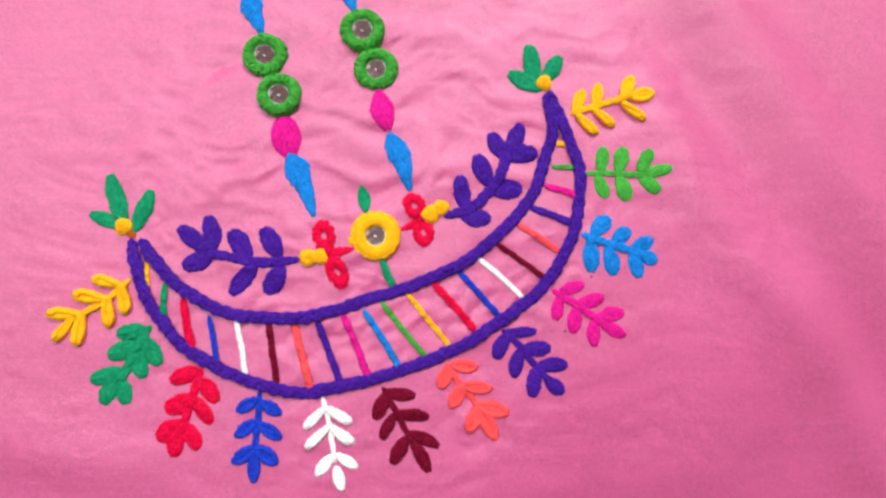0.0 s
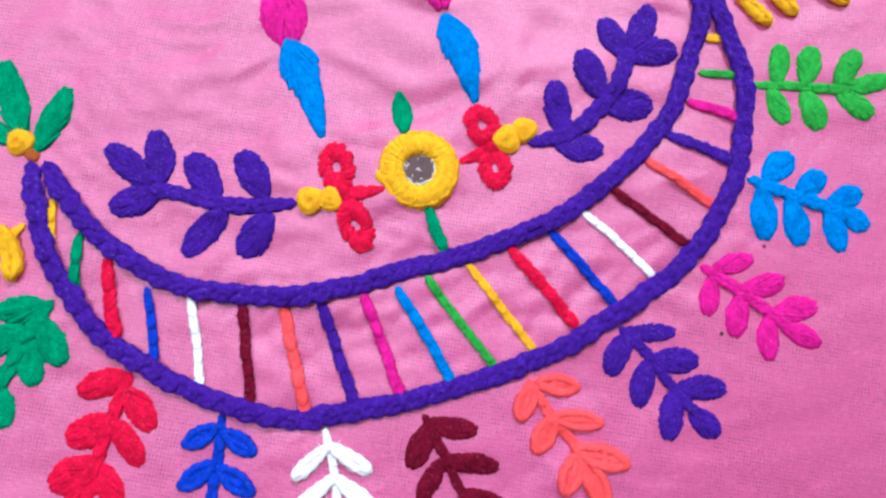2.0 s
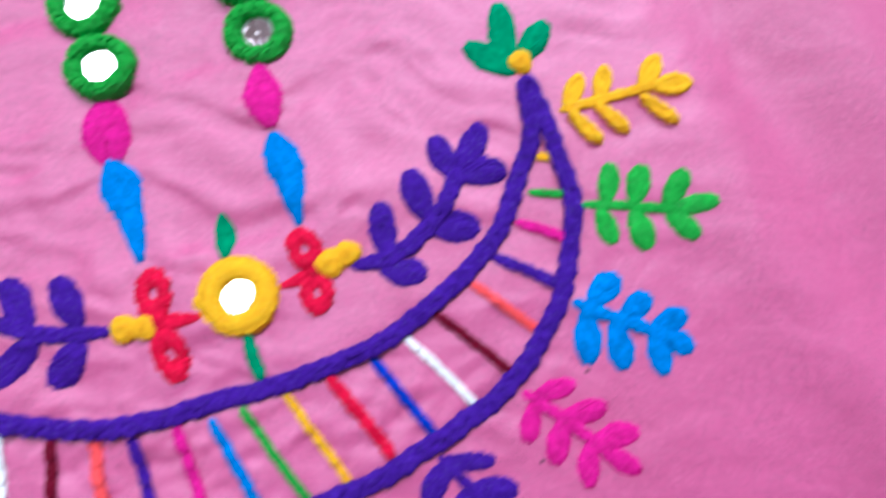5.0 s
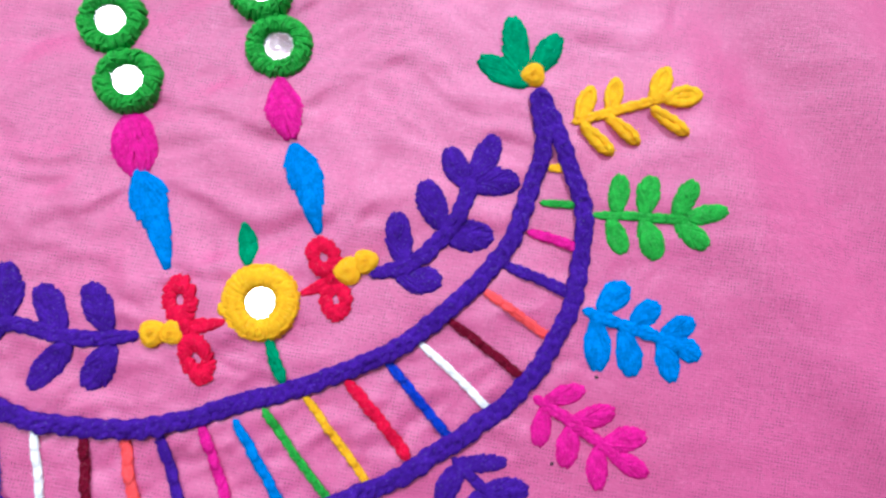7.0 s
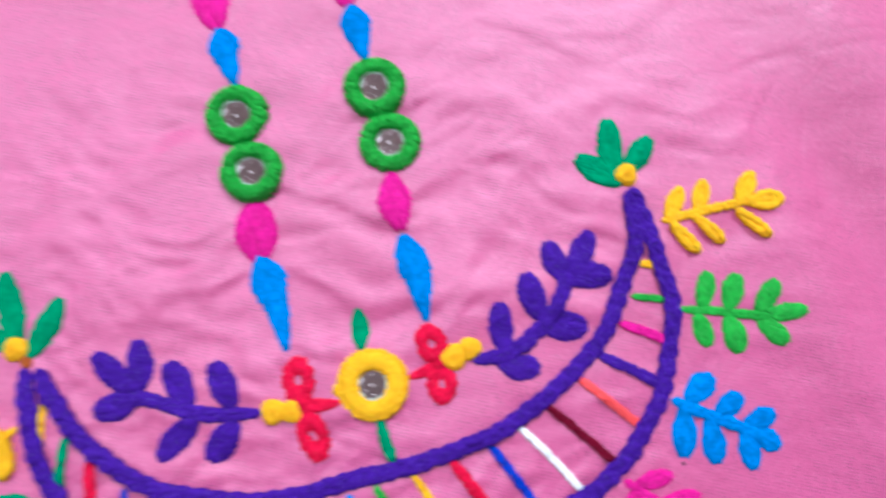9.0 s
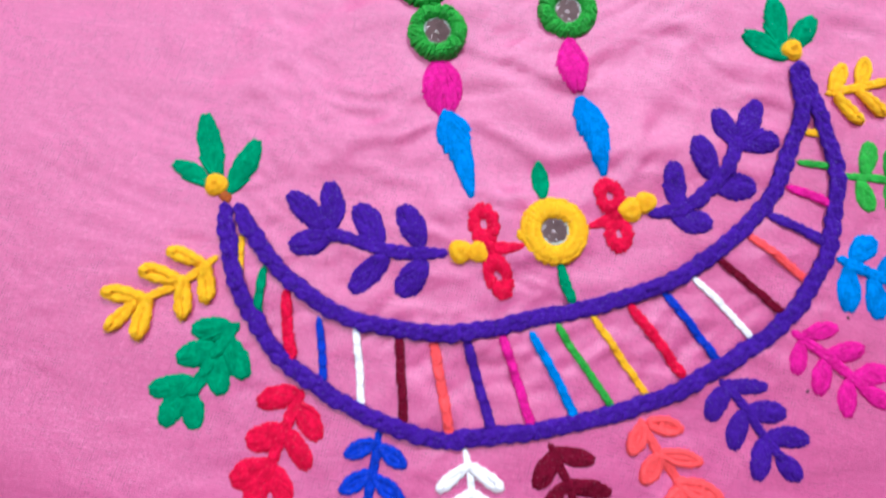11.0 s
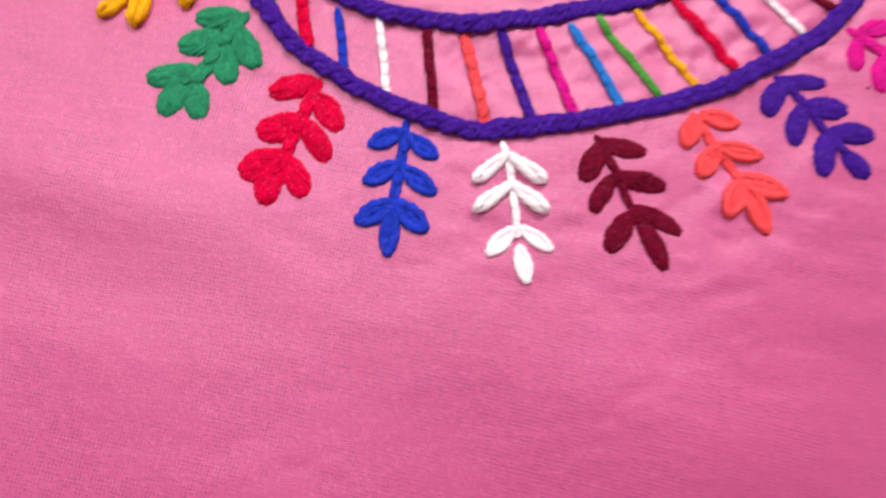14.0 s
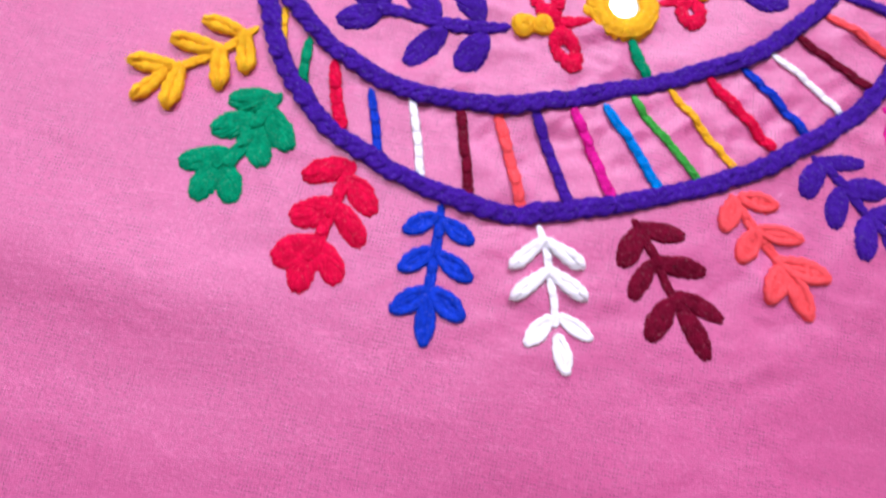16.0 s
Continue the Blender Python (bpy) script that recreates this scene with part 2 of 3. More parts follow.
def part(name, geo, material, parent, label=""):
    """geo: (points in mm on the plan, faces). One mesh under a thing or under a part."""
    if material.name.endswith(("wool", "floss")):
        geo = fuzz(geo, np.random.default_rng(len(geo[0])))
    pts, faces = geo
    root = parent
    off = Vector((0, 0, 0))
    while root:
        off += root.location
        root = root.parent
    ob = new(name, mesh_of(name, np.asarray(pts) * MM - np.array(off), faces, material))
    ob.parent = parent
    if label:
        tagged(ob, label)
    return ob


def thing(name, x, y, label, category, group=""):
    ob = new(name)
    ob.empty_display_size = 0.005
    ob.location = (x * MM, y * MM, float(lie(x, y)) * MM)
    return tagged(ob, label, category, group)


def spline(points, step):
    """Even steps along a smooth curve through the points."""
    p = np.array(points, float)
    p = np.vstack([2 * p[0] - p[1], p, 2 * p[-1] - p[-2]])
    out = []
    for i in range(1, len(p) - 2):
        t = np.linspace(0, 1, 24, endpoint=False)[:, None]
        a, b, c, d = p[i - 1], p[i], p[i + 1], p[i + 2]
        out.append(0.5 * (2 * b + (c - a) * t + (2 * a - 5 * b + 4 * c - d) * t ** 2 + (3 * b - a - 3 * c + d) * t ** 3))
    out = np.vstack([*out, p[-2][None]])
    run = np.concatenate([[0], np.cumsum(np.hypot(*np.diff(out, axis=0).T))])
    count = max(2, int(round(run[-1] / step)) + 1)
    s = np.linspace(0, run[-1], count)
    return np.stack([np.interp(s, run, out[:, k]) for k in (0, 1)], 1), run[-1]


def tube(path, radius, plies=3, twist=1.15, sides=10, flat=0.85, closed=False, caps=True):
    """Twisted yarn along a path of (x, y, z) in mm. plies: strands that wind round each other; twist: mm a turn times the radius."""
    p = np.array(path, float)
    n = len(p)
    t = np.gradient(p, axis=0) if not closed else np.roll(p, -1, 0) - np.roll(p, 1, 0)
    t /= np.linalg.norm(t, axis=1)[:, None] + 1e-9
    side = np.cross(t, (0, 0, 1.0))
    side /= np.linalg.norm(side, axis=1)[:, None] + 1e-9
    up = np.cross(side, t)
    run = np.concatenate([[0], np.cumsum(np.linalg.norm(np.diff(p, axis=0), axis=1))])
    r = np.broadcast_to(np.asarray(radius, float), (n,))
    verts = []
    for i in range(n):
        th = np.arange(sides) * 2 * math.pi / sides
        rr = r[i] * (1 + 0.2 * np.cos(plies * th - run[i] / (twist * max(r[i], 0.2)) * plies))
        verts.append(p[i] + (np.cos(th) * rr)[:, None] * side[i] + (np.sin(th) * rr * flat)[:, None] * up[i])
    faces = grid_faces(n, sides, closed, True)
    verts = np.vstack(verts)
    if not closed and caps:
        k = len(verts)
        verts = np.vstack([verts, p[0] - t[0] * r[0] * 0.5, p[-1] + t[-1] * r[-1] * 0.5])
        faces += [(j, (j + 1) % sides, k) for j in range(sides)]
        faces += [((n - 1) * sides + (j + 1) % sides, (n - 1) * sides + j, k + 1) for j in range(sides)]
    return verts, faces


def merged(geos):
    pts, faces, k = [], [], 0
    for v, f in geos:
        pts.append(np.asarray(v))
        faces += [tuple(i + k for i in q) for q in f]
        k += len(v)
    return np.vstack(pts), faces


def teardrop(a, b, width, n=22):
    """A loop that leaves a, swells towards b and comes back."""
    a, b = np.array(a, float), np.array(b, float)
    d = b - a
    L = np.hypot(*d)
    d /= L
    s = np.array([-d[1], d[0]])
    th = np.linspace(0, 2 * math.pi, n, endpoint=False)
    along = ((1 - np.cos(th)) / 2) ** 0.75
    across = np.sin(th) * (0.35 + 0.65 * along) * (1 - 0.18 * along)
    return a + np.outer(along, d) * L + np.outer(across, s) * width / 2 * 1.12


def chain_link(a, b, width, r, rng, lift=0.0):
    """One chain stitch: a loop of yarn from a to b, its tip caught down."""
    w = teardrop(a, b, max(0.4, width - 2 * r) * rng.uniform(0.92, 1.1), 22 if r < 1 else 36)
    th = np.linspace(0, 2 * math.pi, len(w), endpoint=False)
    z = lie(w[:, 0], w[:, 1]) + r * 0.35 + lift + r * 0.5 * (1 - np.cos(th)) / 2
    return tube(np.c_[w, z], r * rng.uniform(0.94, 1.07), closed=True, sides=11 if r < 1 else 18, flat=0.5)


def chain_row(points, width, step, rng, overlap=1.75, lift=0.0):
    p, _ = spline(points, step)
    geos = []
    for i in range(len(p) - 1):
        a, b = p[i], p[i + 1]
        e = a + (b - a) * overlap if i < len(p) - 2 else b
        j = rng.uniform(-0.05, 0.05, 2) * width
        geos.append(chain_link(a + j, e + j, width, width * 0.27, rng, lift))
    return geos


def profile(u, kind):
    if kind == "leaf":
        grow = 0.50 + 0.50 * np.clip(u / 0.45, 0, 1) ** 0.8
        return grow * np.sqrt(np.clip(1 - 0.96 * (np.clip(u - 0.52, 0, 1) / 0.48) ** 2.2, 0, 1)) * np.sqrt(np.clip(u / 0.05, 0.2, 1))
    if kind == "drop":
        return np.where(u < 0.3, 0.3 + 0.7 * np.sin(math.pi / 2 * np.clip(u / 0.3, 0, 1)) ** 0.9, np.clip(1 - ((u - 0.3) / 0.7), 0, 1) ** 0.72 * (1 - 0.1 * (u - 0.3)) + 0.02)
    if kind == "blade":
        return np.sqrt(np.clip(np.sin(math.pi * np.clip(u * 0.92 + 0.06, 0, 1)), 0, 1))
    return np.clip(np.sin(math.pi * np.clip(u * 0.94 + 0.03, 0, 1)), 0, 1) ** 0.62


def fuzz(geo, rng):
    """Loose fibres that stand off the yarn."""
    v = np.asarray(geo[0])
    span = np.linalg.norm(v.max(0) - v.min(0))
    n = int(17 * span)
    p = v[rng.integers(0, len(v), n)]
    a, r = rng.uniform(0, 2 * math.pi, n), 0.04
    d = np.stack([np.cos(a), np.sin(a), rng.uniform(0.0, 0.7, n)], 1)
    s = np.stack([-np.sin(a), np.cos(a), np.zeros(n)], 1)
    ln = rng.uniform(0.3, 1.0, n)[:, None]
    c = [p, p + d * ln * 0.5 + s * rng.uniform(-0.25, 0.25, n)[:, None], p + d * ln + s * rng.uniform(-0.6, 0.6, n)[:, None] - np.array((0, 0, 0.35)) * ln]
    up = np.array((0, 0, 1.0))
    pts = np.stack([q + off for q in c for off in (s * r, -s * r * 0.5 + up * r * 0.87, -s * r * 0.5 - up * r * 0.87)], 1).reshape(-1, 3)
    f = [(k * 9 + i * 3 + j, k * 9 + i * 3 + (j + 1) % 3, k * 9 + i * 3 + 3 + (j + 1) % 3, k * 9 + i * 3 + 3 + j) for k in range(n) for i in range(2) for j in range(3)]
    return merged([geo, (pts, f)])


def laid(a, b, width, kind, rng, height=None, pitch=0.9, slant=0.8):
    """A filled stitch: threads laid side by side over padding, from the midrib out."""
    a, b = np.array(a, float), np.array(b, float)
    L = np.hypot(*(b - a))
    d = (b - a) / L
    s = np.array([-d[1], d[0]])
    height = height or min(0.85, width * 0.105)
    bow = rng.uniform(-0.04, 0.04) * L

    def at(u, v, up):
        half = width / 2 * profile(u, kind)
        across = half * v + bow * 4 * u * (1 - u)
        x, y = a[0] + d[0] * u * L + s[0] * across, a[1] + d[1] * u * L + s[1] * across
        full = np.sqrt(np.clip(half / (width / 2), 0, 1))
        z = lie(x, y) - 0.2 + up * full * np.sqrt(np.clip(1 - (np.abs(v) * 0.97) ** 2, 0.02, 1)) ** 0.8
        return np.stack([x, y, z], -1)

    u, v = np.linspace(0, 1, 26)[:, None] + np.zeros((1, 11)), np.linspace(-1, 1, 11)[None, :] + np.zeros((26, 1))
    geos = [(at(u, v * (0.8 if kind == "drop" else 0.93), height * 0.8).reshape(-1, 3), grid_faces(26, 11))]
    lean = slant * width / L / 2
    for k in range(int(L / pitch) + 1 if pitch < L else 0):
        u0 = (k + rng.uniform(-0.2, 0.2)) * pitch / L
        if k % (3 if kind == "drop" else 2) == 0:
            step = rng.uniform(0.76 if kind == "drop" else 0.87, 1.1, 2)
        for side in (-1, 1):
            f = np.linspace(0, 1, 7)
            vv = side * (f * (1.06 if slant < 2 else 1.3) - (0.10 if slant < 2 else 0.34)) * step[(side + 1) // 2] * rng.uniform(0.95, 1.03)
            uu = u0 - lean * 0.8 + lean * f * 1.4 + rng.uniform(-0.03, 0.03)
            uu = np.clip(uu + rng.uniform(-0.02, 0.02) * f, 0.02, 0.985)
            p = at(uu, vv, height * rng.uniform(0.9, 1.1))
            p[0, 2] -= 0.1
            p[-1, 2] -= 0.35
            geos.append(tube(p, pitch * rng.uniform(0.56, 0.78), plies=2, sides=7, flat=0.62, caps=False))
    if pitch < L and kind != "oval":
        # two last threads along the middle close the tip
        for off in (-0.12, 0.14):
            f = np.linspace(0.55, 0.985, 8)
            p = at(f, off * (1 - f) * 2 + 0 * f, height * 1.08)
            p[-1, 2] -= 0.3
            geos.append(tube(p, min(0.95, width * 0.12), plies=2, sides=7, flat=0.55))
    return merged(geos)


def lengthwise(a, b, width, kind, rng, height=None):
    """A filled loop: one yarn round the edge and two or three laid along inside it, caught down at the tip."""
    a, b = np.array(a, float), np.array(b, float)
    L = np.hypot(*(b - a))
    d = (b - a) / L
    s = np.array([-d[1], d[0]])
    r = width * 0.175
    height = height or min(0.95, width * 0.12)
    geos = []
    base, faces = laid(a, b, width * 0.9, kind, rng, height * 0.85, 99)
    geos.append((base, faces))
    th = np.linspace(0, 2 * math.pi, 34, endpoint=False)
    u = (1 - np.cos(th)) / 2
    half = np.clip(width / 2 * profile(np.clip(u, 0.03, 0.93), kind) - r, 0.25, None)
    inset = u * (L - 1.6 * r) + r * 0.6
    across = np.sign(np.sin(th)) * half * np.sqrt(np.clip(np.abs(np.sin(th)) * 2.2, 0, 1))
    x, y = a[0] + d[0] * inset + s[0] * across, a[1] + d[1] * inset + s[1] * across
    geos.append(tube(np.c_[x, y, lie(x, y) + r * 0.45], r * rng.uniform(0.95, 1.08), closed=True, sides=9, flat=0.65))
    f = np.linspace(0.06, 0.93, 14)
    for off in (-0.3, 0.28, 0.0):
        w = width / 2 * profile(f, kind) * (off + rng.uniform(-0.08, 0.08)) + 0.25 * np.sin(f * 7 + rng.uniform(0, 6))
        x, y = a[0] + d[0] * f * L + s[0] * w, a[1] + d[1] * f * L + s[1] * w
        up = height * (0.75 + 0.25 * np.sin(math.pi * f)) * np.sqrt(np.clip(1 - off * off, 0, 1)) - r * 0.4 + rng.uniform(-0.1, 0.1)
        geos.append(tube(np.c_[x, y, lie(x, y) + up], r * rng.uniform(0.75, 0.95), sides=8, flat=0.65))
    hold = np.array([b - d * r * 2.2, b - d * r * 1.0, b - d * r * 0.1])
    geos.append(tube(np.c_[hold, lie(hold[:, 0], hold[:, 1]) + np.array([height, height * 0.8, 0.0])], r * 0.6, sides=8))
    return merged(geos)


def satin(a, b, width, kind, rng, height=None):
    if kind == "drop":
        return laid(a, b, width, kind, rng, height, 1.1, 1.9)
    if kind == "oval":
        return laid(a, b, width, kind, rng, height, 1.0, 2.6)
    if kind == "blade":
        return laid(a, b, width, kind, rng, height, 1.1, 3.2)
    return laid(a, b, width, kind, rng, height, 0.85, 1.6)


def along(a, b, width, kind, rng):
    """A leaf filled with long slanting threads."""
    return laid(a, b, width * 1.04, kind, rng, None, 0.95, 3.0)


def loop_leaf(a, b, width, rng):
    """A detached chain stitch: an open loop with a gap in the middle, held at its tip."""
    r = min(1.5, width * 0.235)
    w = teardrop(a, b, max(0.8, width - 2 * r), 30)
    th = np.linspace(0, 2 * math.pi, len(w), endpoint=False)
    z = lie(w[:, 0], w[:, 1]) + r * 0.75 + 0.3 * np.sin(2 * th + rng.uniform(0, 6))
    loop = tube(np.c_[w, z], r, closed=True, sides=10)
    a, b = np.array(a), np.array(b)
    d = (b - a) / np.hypot(*(b - a))
    hold = np.array([b - d * r * 1.4, b + d * r * 0.2, b + d * r * 0.9])
    zz = lie(hold[:, 0], hold[:, 1]) + np.array([2.0, 1.5, 0.2]) * r
    return merged([loop, tube(np.c_[hold, zz], r * 0.55, sides=8)])


def knot_shape(x, y, r, rng, height=0.62):
    """A raised knot: yarn coiled round on itself."""
    nu, nv = 20, 32
    a, th = np.linspace(0, math.pi * 0.56, nu)[:, None], np.linspace(0, 2 * math.pi, nv, endpoint=False)[None, :]
    coil = np.abs(np.sin(a * 4.2 + th * 0.5 + rng.uniform(0, 3)))
    lump = 1 + 0.07 * np.sin(3 * th + rng.uniform(0, 6)) + 0.06 * (coil - 0.5)
    px, py = x + np.sin(a) * np.cos(th) * r * lump, y + np.sin(a) * np.sin(th) * r * lump
    z = lie(px, py) * 0 + float(lie(x, y)) - 0.2 + np.cos(a) * r * height * (1 + 0.12 * (coil - 0.5)) + 0 * th + 0.15 * r
    return np.stack([px, py, z], -1).reshape(-1, 3), grid_faces(nu, nv, False, True)


# ---- the room round the cloth: unseen, added to close it and bounce the lamps' light ----
def box(name, x0, x1, y0, y1, z0, z1, material, label="", category=""):
    v = [(x, y, z) for x in (x0, x1) for y in (y0, y1) for z in (z0, z1)]
    f = [(0, 1, 3, 2), (4, 6, 7, 5), (0, 4, 5, 1), (2, 3, 7, 6), (0, 2, 6, 4), (1, 5, 7, 3)]
    me = bpy.data.meshes.new(name)
    me.from_pydata(v, [], f)
    me.materials.append(material)
    ob = new(name, me)
    return tagged(ob, label, category, kind="structure")


box("floor", -2.2, 2.2, -2.0, 3.1, -0.12, -0.026, FLOOR, "plain grey floor under the spread cloth", "floor")
box("ceiling", -2.2, 2.2, -2.0, 3.1, 2.52, 2.62, PLASTER, "plain pale plastered ceiling, added out of view", "ceiling")
box("wall_north", -2.2, 2.2, 3.1, 3.2, -0.026, 2.52, PLASTER, "plain pale plastered wall, added out of view", "wall")
box("wall_south", -2.2, 2.2, -2.1, -2.0, -0.026, 2.52, PLASTER, "plain pale plastered wall, added out of view", "wall")
box("wall_west", -2.3, -2.2, -2.0, 3.1, -0.026, 2.52, PLASTER, "plain pale plastered wall, added out of view", "wall")
box("wall_east", 2.2, 2.3, -2.0, 3.1, -0.026, 2.52, PLASTER, "plain pale plastered wall, added out of view", "wall")

# fixtures added round the two light sources, never in view
for spot in LAMPS:
    lamp = new("ceiling_lamp")
    lamp.location = (spot.x, spot.y, 2.52)
    tagged(lamp, "round white ceiling lamp, switched on, added out of view", "lamp", "ceiling lamps")
    for nm, r0, r1, za, zb, mat in (("rim", 316, 340, -62, 0, LAMP_RIM), ("diffuser", 0.5, 315, -40, -22, glow)):
        th = np.linspace(0, 2 * math.pi, 48, endpoint=False)
        rings = [(r0, zb), (r1, zb), (r1, za), (r0, za)]
        pts = np.vstack([np.c_[spot.x / MM + r * np.cos(th), spot.y / MM + r * np.sin(th), np.full(48, 2520.0 + z)] for r, z in rings])
        part(nm, (pts, grid_faces(4, 48, True, True)), mat, lamp)

# ---- the cloth ----
def graded(lo, hi, step, out):
    inner = np.arange(lo, hi + step, step)
    steps = step * 1.16 ** np.arange(1, 30)
    tail = np.cumsum(steps)
    tail = tail[tail < out]
    return np.concatenate([lo - tail[::-1], inner, inner[-1] + tail])


gx, gy = graded(-250, 290, 1.3, 420), graded(-235, 230, 1.3, 380)
X, Y = np.meshgrid(gx, gy, indexing="ij")
Z = np.maximum(lie(X, Y), -24.0)
sheet = mesh_of("cloth", np.stack([X, Y, Z], -1).reshape(-1, 3) * MM, grid_faces(len(gx), len(gy)), CLOTH)
tagged(new("cloth", sheet), "rumpled pink cotton cloth, spread flat for embroidery", "cloth")


# ---- the embroidery ----
SEED = [0]


def fresh():
    SEED[0] += 1
    return np.random.default_rng(SEED[0])


def bar(colour, a, b, width, group="stitched bars across the crescent"):
    rng = fresh()
    ob = thing("stitched_bar", (a[0] + b[0]) / 2, (a[1] + b[1]) / 2, WORD[colour] + " chain-stitched wool bar on pink cloth", "embroidery", group)
    a, b = np.array(a), np.array(b)
    reach = (b - a) / np.hypot(*(b - a)) * 0.9
    a, b = a - reach, b + reach
    mid = ((a[0] + b[0]) / 2 + rng.uniform(-0.5, 0.5), (a[1] + b[1]) / 2 + rng.uniform(-0.4, 0.4))
    for geo in chain_row([a, mid, b], width * 1.18, max(2.8, width * 1.7), rng, 1.45):
        part("stitch", geo, YARN[colour], ob)


def leaves_of(ob, colour, leaves, rng, kind="leaf"):
    for x0, y0, x1, y1, w, is_open in leaves:
        if is_open:
            part("loop_leaf", loop_leaf((x0, y0), (x1, y1), w * (1.18 if colour == "yellow" else 1.0), rng), YARN[colour], ob)
        else:
            build = lengthwise if colour in ("orange", "white", "yellow", "blue") else along if colour in ("azure", "magenta") else satin
            part("leaf", build((x0, y0), (x1, y1), w * (1.06 if colour == "indigo" else 1.13 if colour in ("red", "teal") and kind == "leaf" else 1.02), kind, rng), YARN[colour], ob)


def sprig(colour, stem, width, leaves):
    rng = fresh()
    mid = stem[len(stem) // 2]
    open_count = sum(l[5] for l in leaves)
    tail = "open loop leaves" if open_count > 5 else "loop and filled leaves" if open_count else "padded leaves"
    ob = thing("leaf_sprig", mid[0], mid[1], WORD[colour] + " wool leaf sprig, " + tail + ", on pink cloth", "embroidery", "embroidered leaf sprigs")
    slim = width * (1.42 if colour == "indigo" and width > 3.3 else 1.15 if width < 5 else 0.8)
    part("stem", merged(chain_row(stem, slim, max(2.8, slim * 1.3), rng, 1.75, 0.1 if colour in ("white", "yellow") else -0.35)), YARN[colour], ob)
    leaves_of(ob, colour, leaves, rng)


def crown(colour, at, r, leaves):
    rng = fresh()
    ob = thing("three_leaf_crown", at[0], at[1], "emerald green three-leaf tuft with a yellow knot at its base", "embroidery", "leaf tufts on the crescent tips")
    leaves_of(ob, colour, leaves, rng, "blade")
    part("knot", knot_shape(at[0], at[1], r, rng, 0.6), YARN["yellow"], ob, "golden yellow wool knot")
    # small rust-brown stitch below the left knot
    if at[0] < 0:
        part("tail", satin((at[0] + 2.0, at[1] - 1.5), (at[0] + 4.6, at[1] - 5.2), 3.4, "oval", rng, 0.7), YARN["brown"], ob, "rust-brown stitch below the yellow knot")
    return ob


def flower(colour, at, r, petals):
    rng = fresh()
    ob = thing("flower", at[0], at[1], "crimson red wool flower of two loops and a bud", "embroidery", "red flowers beside the round mirror")
    for x0, y0, x1, y1, w, is_open in petals:
        if is_open:
            a, b = np.array((x0, y0)), np.array((x1, y1))
            long = np.hypot(*(b - a))
            d = (b - a) / long
            e = np.array([-d[1], d[0]])
            geos = []
            for k in range(30):
                # short threads laid across the band of the loop
                t0 = k * 2 * math.pi / 30 + rng.uniform(-0.1, 0.1)
                f = np.linspace(rng.uniform(0.24, 0.42), 1.0 + rng.uniform(-0.06, 0.05), 5)
                t1 = t0 + (f - 0.6) * rng.uniform(0.6, 1.3)
                c = a + d * long * 0.5
                q = c + np.outer(np.cos(t1) * f, d) * long * 0.52 + np.outer(np.sin(t1) * f, e) * w * 0.5
                up = 0.75 * np.sin(math.pi * np.linspace(0.08, 0.95, 5))
                geos.append(tube(np.c_[q, lie(q[:, 0], q[:, 1]) + up], rng.uniform(0.75, 1.0), sides=7, plies=2, caps=False, flat=0.6))
            part("petal", merged(geos), YARN[colour], ob)
        else:
            part("bud", satin((x0, y0), (x1, y1), w, "drop", rng), YARN[colour], ob)
    part("heart", knot_shape(at[0], at[1], r, rng, 0.5), YARN[colour], ob)


def knots(colour, a, ra, b, rb):
    rng = fresh()
    ob = thing("double_knot", (a[0] + b[0]) / 2, (a[1] + b[1]) / 2, "pair of golden yellow raised wool knots", "embroidery", "yellow knots beside the flowers")
    for p, r in ((a, ra), (b, rb)):
        part("knot", knot_shape(p[0], p[1], r, rng, 0.5), YARN[colour], ob)


def drop(colour, a, b, width):
    rng = fresh()
    if colour == "teal":
        ob = thing("leaf", (a[0] + b[0]) / 2, (a[1] + b[1]) / 2, "small emerald green padded leaf above the round mirror", "embroidery")
        part("satin_fill", satin(a, b, width, "oval", rng), YARN[colour], ob)
        return
    ob = thing("teardrop", (a[0] + b[0]) / 2, (a[1] + b[1]) / 2, "bright sky-blue satin-stitched teardrop on pink cloth", "embroidery", "teardrops of the two strands")
    part("satin_fill", satin(a, b, width, "drop", rng, 0.9), YARN[colour], ob)


def oval(colour, a, b, width):
    rng = fresh()
    ob = thing("oval_bead", (a[0] + b[0]) / 2, (a[1] + b[1]) / 2, "hot pink satin-stitched oval on pink cloth", "embroidery", "ovals of the two strands")
    part("satin_fill", satin(a, b, width, "oval", rng, 0.9), YARN[colour], ob)


